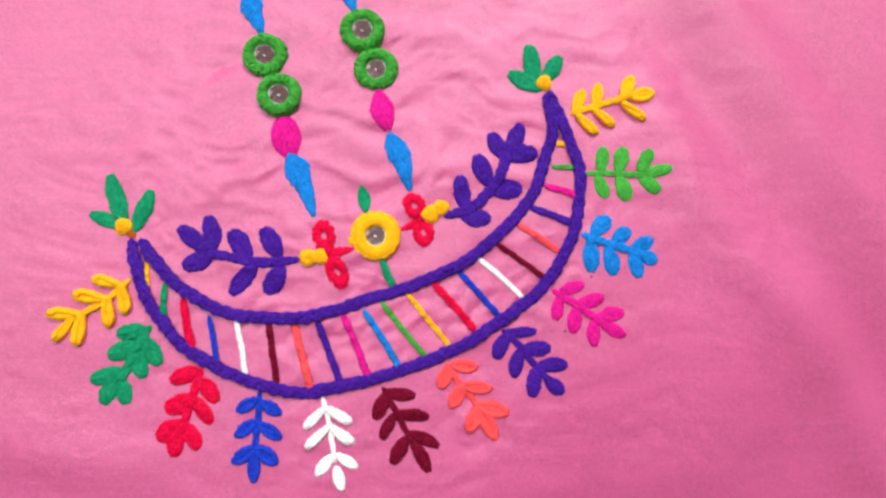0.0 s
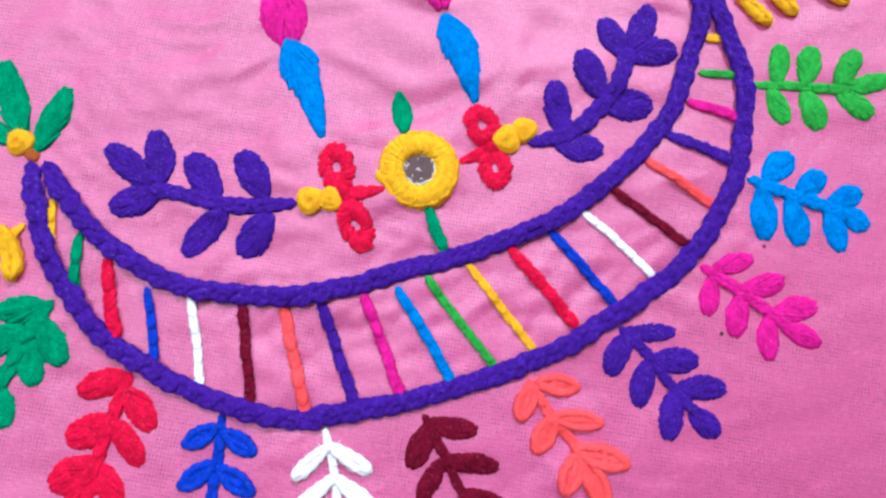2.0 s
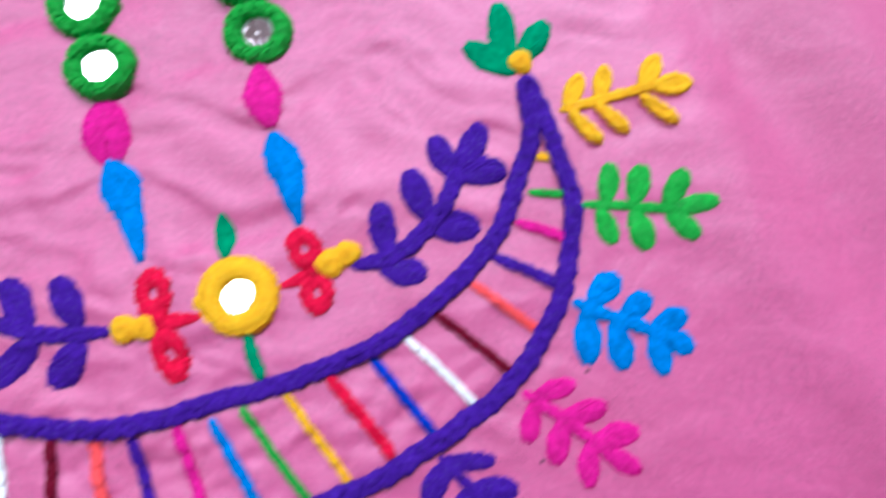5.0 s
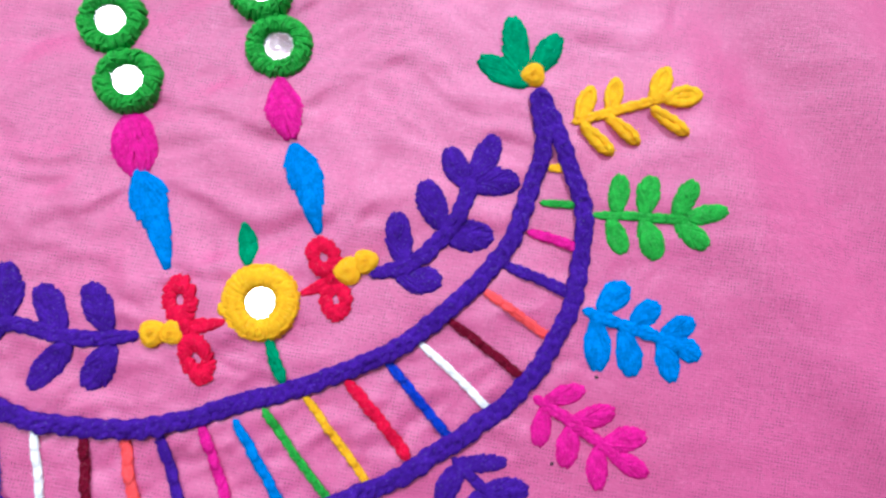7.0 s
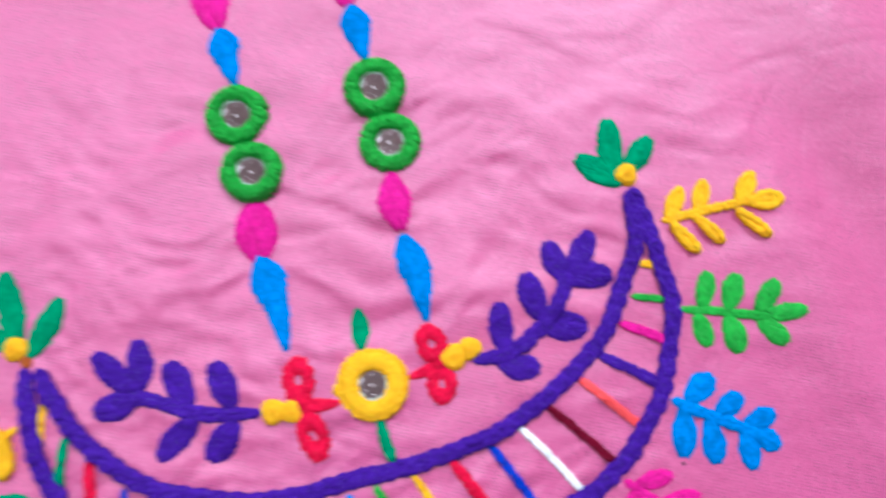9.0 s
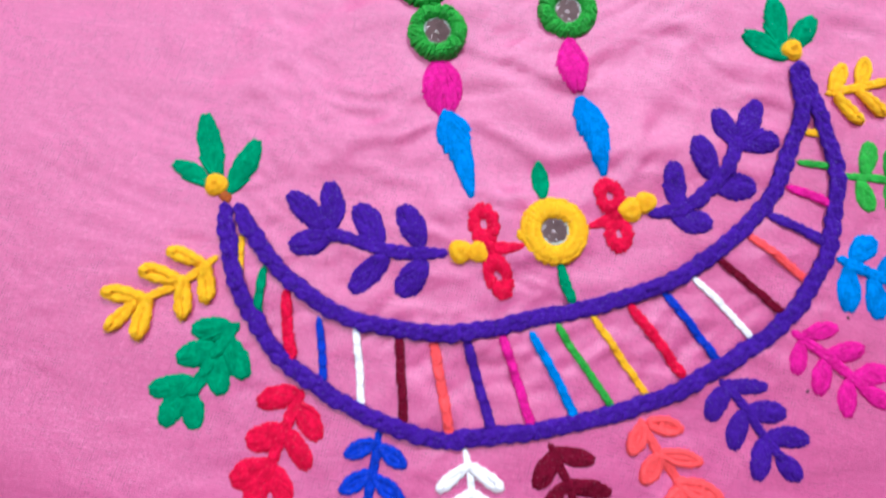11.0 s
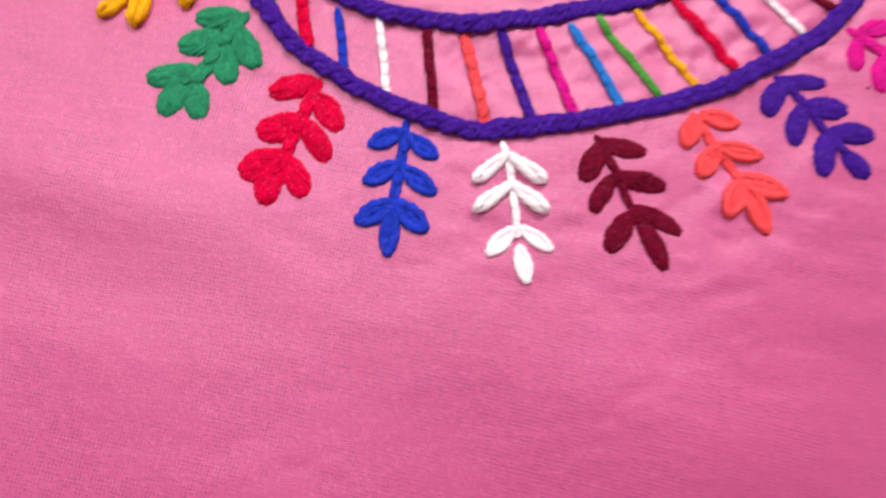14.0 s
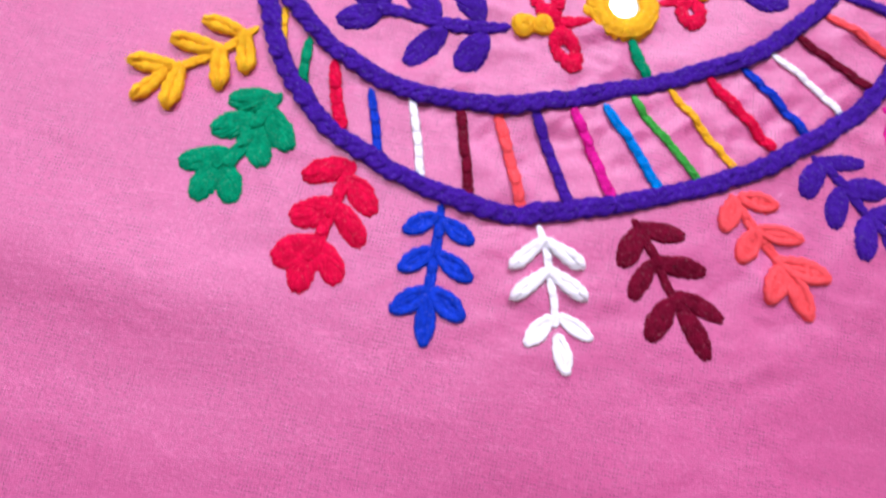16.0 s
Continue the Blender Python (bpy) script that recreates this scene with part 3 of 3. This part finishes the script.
def ring(colour, at, outer, hole, tilt):
    rng = fresh()
    hole += 0.1
    tall = 1.7 if colour == "yellow" else 3.1
    ob = thing("mirror_ring", at[0], at[1], WORD[colour] + " thread ring holding a small round mirror", "mirror embroidery", "round mirrors" if colour == "green" else "")
    x, y = at
    around = np.linspace(0, 2 * math.pi, 24)
    base = max(float(np.max(lie(x + r * np.cos(around), y + r * np.sin(around)))) - 0.45 for r in (0.0, hole * 0.6, hole + 1.0))
    # the mirror
    th = np.linspace(0, 2 * math.pi, 40, endpoint=False)
    tilt = np.array(tilt)
    pts = [(x, y, base + 0.9)]
    for r, dz in ((0.5, 0.0), (1.0, 0.0)):
        q = np.c_[np.cos(th), np.sin(th)] * (hole + 1.6) * r
        pts += [(x + p[0], y + p[1], base + 0.9 + dz + p @ tilt) for p in q]
    f = [(0, 1 + j, 1 + (j + 1) % 40) for j in range(40)] + [tuple(i + 1 for i in q) for q in grid_faces(2, 40, False, True)]
    part("mirror", (pts, f), MIRROR, ob, "small round cut mirror")
    # its ground edge, frayed over by the thread
    t2 = np.linspace(0, 2 * math.pi, 90, endpoint=False)
    wav = hole * (0.97 + 0.035 * np.sin(5 * t2 + rng.uniform(0, 6)) + 0.025 * np.sin(11 * t2 + rng.uniform(0, 6)))
    path = np.c_[x + wav * np.cos(t2), y + wav * np.sin(t2), base + 0.95 + wav * np.cos(t2) * tilt[0] + wav * np.sin(t2) * tilt[1]]
    part("mirror_edge", tube(path, 0.3, closed=True, sides=6, flat=0.6), EDGE, ob, "pale ground edge of the mirror")
    # the worked ring of thread
    mid, half = (outer + hole) / 2, (outer - hole) / 2
    nu, nv = 72, 12
    th, s = np.linspace(0, 2 * math.pi, nu, endpoint=False)[:, None], np.linspace(0, 1, nv)[None, :]
    wob = 1 + 0.02 * np.sin(3 * th + rng.uniform(0, 6))
    rad = mid * wob + half * 0.9 * np.cos(math.pi * s)
    zz = base - 0.3 + np.sin(math.pi * s) ** 0.75 * tall * 0.86 + 0.5 * s - 1.8 * (1 - s) ** 6 + 0 * th
    geos = [(np.stack([x + rad * np.cos(th), y + rad * np.sin(th), zz], -1).reshape(-1, 3), grid_faces(nu, nv, True, False))]
    count = 54 if colour == "yellow" else 46
    for k in range(count):
        f = np.linspace(0, 1, 9)
        t0 = (k + rng.uniform(-0.25, 0.25)) * 2 * math.pi / count + (f - 0.5) * rng.uniform(0.1, 0.45)
        r2 = mid * (1 + 0.02 * np.sin(3 * t0)) + half * np.cos(math.pi * f) * rng.uniform(0.93, 1.05)
        z2 = base - 0.2 - 1.8 * (1 - f) ** 6 + np.sin(math.pi * f) ** 0.75 * tall * rng.uniform(*((0.95, 1.02) if colour == "yellow" else (0.86, 1.06))) + 0.5 * f
        wide = (0.42 + 0.5 * (1 - f)) * (1.4 if colour == "yellow" else 1.0)
        geos.append(tube(np.c_[x + r2 * np.cos(t0), y + r2 * np.sin(t0), z2], wide, plies=2, sides=7, flat=0.75, caps=False))
    if colour == "green":
        # a second, looser round of small looped stitches on the crown of the ring
        for k in range(58):
            t0, q = rng.uniform(0, 2 * math.pi), rng.uniform(0.15, 0.72)
            f = np.linspace(0, 1, 5)
            t1, q1 = t0 + (f - 0.5) * rng.uniform(0.12, 0.26), q + (f - 0.5) * rng.uniform(-0.16, 0.16)
            r2 = mid + half * np.cos(math.pi * q1)
            z2 = base - 0.05 + np.sin(math.pi * q1) ** 0.75 * tall + 0.5 * q1 + 0.25 * np.sin(math.pi * f)
            geos.append(tube(np.c_[x + r2 * np.cos(t1), y + r2 * np.sin(t1), z2], 0.42, plies=2, sides=6))
    part("thread_ring", merged(geos), YARN[colour], ob)
    # corded edges
    rows = ((outer * 0.965, 0.75, 0.8),) if colour == "yellow" else ()
    for r, h, w in rows:
        t2 = np.linspace(0, 2 * math.pi, 120, endpoint=False)
        wav = 1 + 0.02 * np.sin(15 * t2)
        path = np.c_[x + r * wav * np.cos(t2), y + r * wav * np.sin(t2), np.full(120, base + h)]
        part("cord", tube(path, w, closed=True, sides=9), YARN[colour], ob)


def speck(x, y, r):
    rng = fresh()
    part("fluff", knot_shape(x, y, r, rng, 0.6), SPECK, thing("lint_speck", x, y, "tiny dark speck of lint on pink cloth", "lint"))


bar("yellow", (-103.9, -13.8), (-103.1, -23.8), 2.5)
bar("teal", (-95.3, -23.0), (-95.3, -36.9), 2.8)
bar("red", (-87.1, -30.1), (-82.8, -48.7), 3.4)
bar("blue", (-75.7, -37.5), (-71.8, -57.3), 2.4)
bar("white", (-63.6, -38.8), (-59.4, -61.5), 2.3)
bar("maroon", (-49.5, -40.0), (-45.5, -65.2), 2.8)
bar("orange", (-38.4, -41.0), (-30.9, -67.9), 3.1)
bar("indigo", (-27.8, -39.5), (-18.2, -64.8), 3.1)
bar("magenta", (-16.4, -37.7), (-6.2, -62.4), 2.9)
bar("azure", (-7.1, -35.5), (7.7, -58.9), 2.8)
bar("green", (1.2, -32.2), (19.1, -54.5), 2.3)
bar("yellow", (12.6, -28.2), (29.8, -50.0), 2.2)
bar("red", (24.3, -23.8), (40.8, -42.6), 3.2)
bar("blue", (35.5, -18.1), (53.4, -38.2), 2.7)
bar("white", (45.1, -12.2), (64.5, -29.9), 2.2)
bar("maroon", (53.4, -5.2), (74.7, -20.9), 2.6)
bar("orange", (63.4, 3.7), (82.2, -9.0), 2.6)
bar("indigo", (70.2, 11.5), (87.8, 4.1), 3.3)
bar("magenta", (77.0, 22.0), (89.7, 17.8), 3.0)
bar("green", (80.7, 31.2), (90.4, 30.7), 2.3)
bar("yellow", (82.9, 42.1), (89.2, 42.2), 2.7)
bar("teal", (1.2, -13.3), (4.6, -22.4), 3.2)
ring("yellow", (-2.4, -1.1), 10.7, 4.6, (0.060, -0.100))
ring("green", (-54.2, 84.0), 10.2, 4.7, (-0.100, 0.150))
ring("green", (-47.4, 65.1), 10.1, 4.7, (-0.075, 0.090))
ring("green", (-9.1, 96.7), 10.3, 4.8, (0.025, 0.175))
ring("green", (-2.6, 78.1), 10.2, 4.7, (0.050, 0.050))
sprig("indigo", [(-37.4, -12.0), (-45.1, -12.8), (-56.0, -12.8), (-65.5, -10.7), (-75.7, -9.0)], 3.5, [
    (-75.0, -7.7, -78.0, 8.3, 7.5, 0),
    (-77.3, -7.8, -90.7, 3.1, 7.5, 0),
    (-75.2, -9.3, -88.2, -14.5, 8.5, 0),
    (-58.4, -11.3, -68.1, 1.7, 8.6, 0),
    (-45.2, -10.9, -53.2, 2.7, 8.2, 0),
    (-55.9, -14.1, -66.4, -27.3, 7.8, 0),
    (-43.8, -14.4, -51.1, -26.9, 8.5, 0),
])
sprig("indigo", [(29.9, 8.0), (38.9, 10.5), (47.2, 16.7), (54.0, 25.6), (57.6, 36.2)], 3.9, [
    (38.9, 10.5, 36.2, 26.7, 7.5, 0),
    (36.4, 8.3, 50.0, 6.3, 8.1, 0),
    (49.8, 22.0, 44.2, 36.6, 8.2, 0),
    (51.4, 19.1, 65.2, 20.8, 8.9, 0),
    (56.8, 35.3, 51.1, 47.5, 7.7, 0),
    (58.0, 37.6, 65.7, 51.7, 7.7, 0),
    (57.9, 35.3, 72.9, 37.6, 8.3, 0),
])
sprig("green", [(95.8, 27.9), (109.7, 27.8), (123.3, 27.1)], 3.0, [
    (102.1, 28.6, 104.1, 40.6, 6.3, 0),
    (110.9, 28.4, 114.0, 40.4, 7.0, 0),
    (120.0, 28.7, 126.0, 39.1, 6.4, 0),
    (123.4, 28.0, 135.2, 30.1, 5.7, 0),
    (100.3, 26.6, 104.7, 16.5, 6.3, 0),
    (110.5, 26.6, 114.7, 15.1, 7.3, 0),
    (120.7, 27.0, 129.5, 19.1, 6.7, 0),
])
sprig("azure", [(92.5, -0.8), (102.6, -4.3), (112.3, -7.4), (120.3, -10.5)], 3.9, [
    (96.9, -1.5, 105.8, 7.0, 7.8, 0),
    (106.7, -4.7, 114.9, 1.5, 6.8, 0),
    (115.6, -7.6, 125.6, -3.2, 6.8, 0),
    (118.7, -9.7, 127.0, -13.6, 6.5, 0),
    (96.0, -2.8, 96.3, -18.1, 7.5, 0),
    (104.1, -5.9, 106.8, -19.5, 7.5, 0),
    (115.2, -8.1, 118.7, -20.8, 6.5, 0),
])
sprig("magenta", [(78.5, -26.6), (86.3, -31.5), (94.1, -36.8), (101.7, -42.1)], 3.5, [
    (80.9, -27.5, 92.4, -23.7, 5.4, 0),
    (89.5, -32.5, 101.3, -29.6, 6.3, 0),
    (97.9, -39.4, 110.5, -36.5, 6.6, 0),
    (100.4, -42.5, 111.0, -47.4, 5.3, 0),
    (81.3, -28.8, 79.2, -39.8, 5.7, 0),
    (89.1, -33.8, 87.2, -45.8, 6.3, 0),
    (97.1, -39.4, 96.7, -51.8, 5.7, 0),
])
sprig("indigo", [(54.9, -44.3), (61.8, -50.6), (67.8, -58.1), (75.2, -66.6)], 3.1, [
    (55.9, -45.4, 70.3, -44.8, 4.7, 0),
    (63.3, -52.9, 76.6, -52.6, 7.1, 0),
    (70.5, -61.0, 84.1, -60.1, 6.5, 0),
    (74.1, -65.9, 81.9, -72.7, 6.4, 0),
    (57.2, -46.1, 51.5, -56.9, 6.5, 0),
    (62.5, -52.9, 59.8, -65.4, 6.2, 0),
    (69.7, -61.1, 67.7, -74.1, 6.5, 0),
])
sprig("orange", [(29.5, -59.1), (34.7, -67.3), (40.8, -74.2), (44.0, -78.7)], 2.9, [
    (31.1, -59.3, 43.4, -60.7, 6.1, 0),
    (30.3, -59.7, 26.5, -69.8, 6.1, 0),
    (35.5, -68.4, 50.0, -70.1, 5.7, 0),
    (36.3, -68.5, 30.9, -78.3, 6.7, 0),
    (41.4, -76.9, 57.1, -80.8, 7.2, 0),
    (42.9, -78.0, 38.9, -89.1, 6.9, 0),
    (44.0, -78.7, 51.3, -92.7, 6.6, 0),
])
sprig("maroon", [(1.1, -68.9), (5.5, -76.6), (9.3, -84.2), (13.8, -92.3)], 2.7, [
    (2.1, -70.7, 15.2, -72.5, 5.7, 0),
    (2.1, -71.2, -2.4, -82.4, 6.3, 0),
    (7.4, -80.4, 21.2, -81.9, 5.6, 0),
    (6.7, -80.0, 0.7, -91.2, 5.3, 0),
    (12.4, -88.6, 25.7, -94.8, 5.2, 0),
    (12.3, -90.2, 5.2, -101.7, 6.4, 0),
    (13.8, -91.6, 21.3, -105.6, 5.8, 0),
])
sprig("white", [(-25.3, -73.0), (-23.0, -80.8), (-21.6, -88.5), (-19.8, -99.7)], 2.2, [
    (-24.0, -76.9, -32.1, -84.8, 4.9, 1),
    (-23.1, -77.3, -13.6, -83.1, 5.3, 1),
    (-22.5, -85.2, -31.4, -93.2, 4.9, 1),
    (-21.9, -85.4, -12.8, -91.6, 5.5, 1),
    (-20.9, -97.6, -27.8, -105.8, 5.1, 0),
    (-19.4, -97.1, -9.9, -102.9, 4.5, 0),
    (-19.3, -102.2, -16.5, -112.6, 5.0, 0),
])
sprig("blue", [(-52.8, -69.9), (-52.9, -78.8), (-53.7, -88.3), (-54.2, -94.4)], 3.0, [
    (-53.4, -72.7, -62.5, -78.1, 5.6, 0),
    (-52.2, -73.9, -43.1, -79.8, 5.6, 0),
    (-53.7, -82.0, -62.7, -88.8, 5.8, 0),
    (-53.0, -83.2, -42.9, -90.1, 5.8, 0),
    (-54.0, -93.2, -63.8, -100.0, 6.3, 0),
    (-53.7, -93.2, -44.4, -100.8, 6.6, 0),
    (-54.3, -94.7, -54.5, -108.5, 5.7, 0),
])
sprig("red", [(-78.1, -59.9), (-82.1, -71.9), (-84.6, -81.7), (-86.8, -87.4)], 5.3, [
    (-78.9, -60.0, -91.5, -64.6, 6.9, 0),
    (-79.7, -63.4, -71.0, -74.1, 6.6, 0),
    (-81.3, -71.8, -93.1, -77.0, 8.0, 0),
    (-81.3, -72.1, -73.1, -83.0, 5.8, 0),
    (-84.5, -82.5, -96.3, -88.7, 8.5, 0),
    (-84.8, -83.3, -78.5, -93.8, 6.3, 0),
    (-86.6, -85.8, -88.9, -96.7, 6.6, 0),
])
sprig("teal", [(-101.2, -41.1), (-105.6, -49.0), (-110.2, -58.9), (-114.8, -63.6)], 5.8, [
    (-101.7, -42.9, -115.1, -43.9, 7.1, 0),
    (-103.8, -45.3, -96.1, -57.5, 7.0, 0),
    (-105.2, -49.3, -118.4, -53.5, 7.6, 0),
    (-106.0, -51.1, -103.0, -63.2, 6.6, 0),
    (-112.4, -59.7, -125.5, -63.8, 6.9, 0),
    (-114.3, -61.9, -119.4, -74.2, 6.8, 0),
    (-113.9, -61.8, -109.4, -74.2, 6.5, 0),
])
sprig("yellow", [(-110.9, -20.4), (-118.7, -27.9), (-127.3, -33.5), (-134.2, -37.4)], 2.8, [
    (-114.6, -22.7, -125.3, -19.8, 5.0, 1),
    (-113.8, -23.0, -112.0, -34.0, 5.6, 1),
    (-120.4, -29.0, -133.0, -26.7, 5.9, 1),
    (-120.2, -28.3, -118.5, -39.8, 5.6, 1),
    (-131.7, -35.5, -143.5, -34.8, 5.5, 1),
    (-130.5, -35.3, -131.5, -47.4, 5.8, 1),
    (-134.2, -37.4, -140.7, -45.7, 4.8, 1),
])
sprig("yellow", [(89.3, 56.8), (99.4, 59.9), (113.7, 64.2), (118.5, 65.3)], 3.0, [
    (90.8, 57.4, 95.6, 68.9, 6.0, 0),
    (100.7, 60.0, 103.2, 71.7, 5.6, 0),
    (113.7, 63.8, 118.7, 75.2, 6.4, 0),
    (117.1, 64.4, 129.1, 66.7, 6.8, 0),
    (92.0, 55.6, 100.2, 47.8, 4.9, 1),
    (99.9, 58.8, 108.8, 51.5, 4.5, 1),
    (113.7, 61.5, 123.0, 54.2, 4.5, 1),
])
crown("teal", (-114.7, 3.5), 3.8, [
    (-114.6, 5.3, -121.7, 27.1, 7.9, 0),
    (-110.8, 1.2, -103.5, 19.9, 7.5, 0),
    (-117.4, 3.3, -129.4, 9.3, 6.1, 0),
])
crown("teal", (76.8, 71.6), 3.8, [
    (73.6, 71.4, 70.0, 90.4, 8.3, 0),
    (77.0, 72.6, 85.0, 84.9, 8.0, 0),
    (75.2, 68.6, 60.1, 76.4, 8.7, 0),
])
flower("red", (-23.7, -9.0), 2.5, [
    (-24.1, -7.9, -27.2, 5.6, 9.8, 1),
    (-23.0, -10.6, -16.2, -24.5, 8.8, 1),
    (-24.0, -9.0, -12.1, -7.1, 4.7, 0),
])
flower("red", (18.4, 6.4), 2.6, [
    (18.1, 7.3, 12.4, 17.6, 9.4, 1),
    (18.7, 5.7, 19.8, -5.5, 9.0, 1),
    (18.7, 6.4, 8.9, 1.6, 4.2, 0),
])
knots("yellow", (-32.4, -10.9), 3.9, (-26.8, -10.6), 3.5)
knots("yellow", (22.3, 8.8), 4.2, (27.5, 11.7), 3.6)
drop("azure", (-63.3, 114.0), (-55.9, 94.6), 11.6)
drop("azure", (-19.2, 125.8), (-13.0, 106.6), 11.3)
drop("azure", (-42.1, 37.4), (-30.4, 7.5), 12.1)
drop("azure", (3.6, 47.1), (13.2, 19.5), 11.7)
oval("magenta", (-46.0, 55.9), (-42.0, 35.4), 14.8)
oval("magenta", (-1.5, 67.7), (3.1, 48.7), 10.9)
oval("magenta", (-70.7, 135.8), (-64.1, 114.1), 12.9)
oval("magenta", (-25.4, 145.6), (-21.1, 125.7), 11.9)
drop("teal", (-9.0, 22.0), (-7.0, 9.6), 5.4)
speck(96.2, -20.2, 0.6)
speck(83.4, -45.0, 0.6)
stub = thing("thread_end", -13.2, -3.6, "short pale yellow thread end beside the round mirror", "thread")
part("strand", satin((-13.9, -2.2), (-12.6, -5.0), 2.4, "oval", fresh(), 0.7), YARN["yellow"], stub)
INNER = [(-106.3, -3.2), (-100.8, -11.2), (-85.5, -26.2), (-64.9, -35.7), (-42.0, -38.0), (-23.7, -35.6), (-8.5, -30.9), (7.0, -26.1), (22.7, -20.3), (38.7, -12.7), (55.1, 1.0), (68.8, 16.6), (75.2, 31.5), (79.7, 46.9), (79.5, 54.5), (78.3, 64.9)]
OUTER = [(-110.6, -3.0), (-108.8, -11.1), (-103.6, -26.6), (-94.2, -41.3), (-82.9, -51.9), (-67.3, -60.8), (-52.0, -66.6), (-37.0, -70.2), (-22.2, -68.8), (-7.3, -65.6), (7.7, -61.4), (22.9, -56.3), (38.4, -49.6), (54.2, -39.7), (70.4, -27.9), (81.0, -14.0), (88.5, 1.1), (91.4, 14.7), (92.3, 28.6), (87.1, 45.5), (83.8, 54.7), (79.0, 65.0)]

# the crescent: two rows of thick chain stitch that meet at both tips
crescent = thing("crescent", -10, -50, "deep violet crescent outlined in two rows of thick wool chain stitch", "embroidery")
for nm, pts in (("outer_row", OUTER), ("inner_row", INNER)):
    rng = fresh()
    geos = chain_row(pts, 6.0, 5.6, rng, 1.9)
    row = new(nm)
    row.parent = crescent
    row.empty_display_size = 0.005
    for geo in geos:
        part("stitch", geo, YARN["indigo"], row)
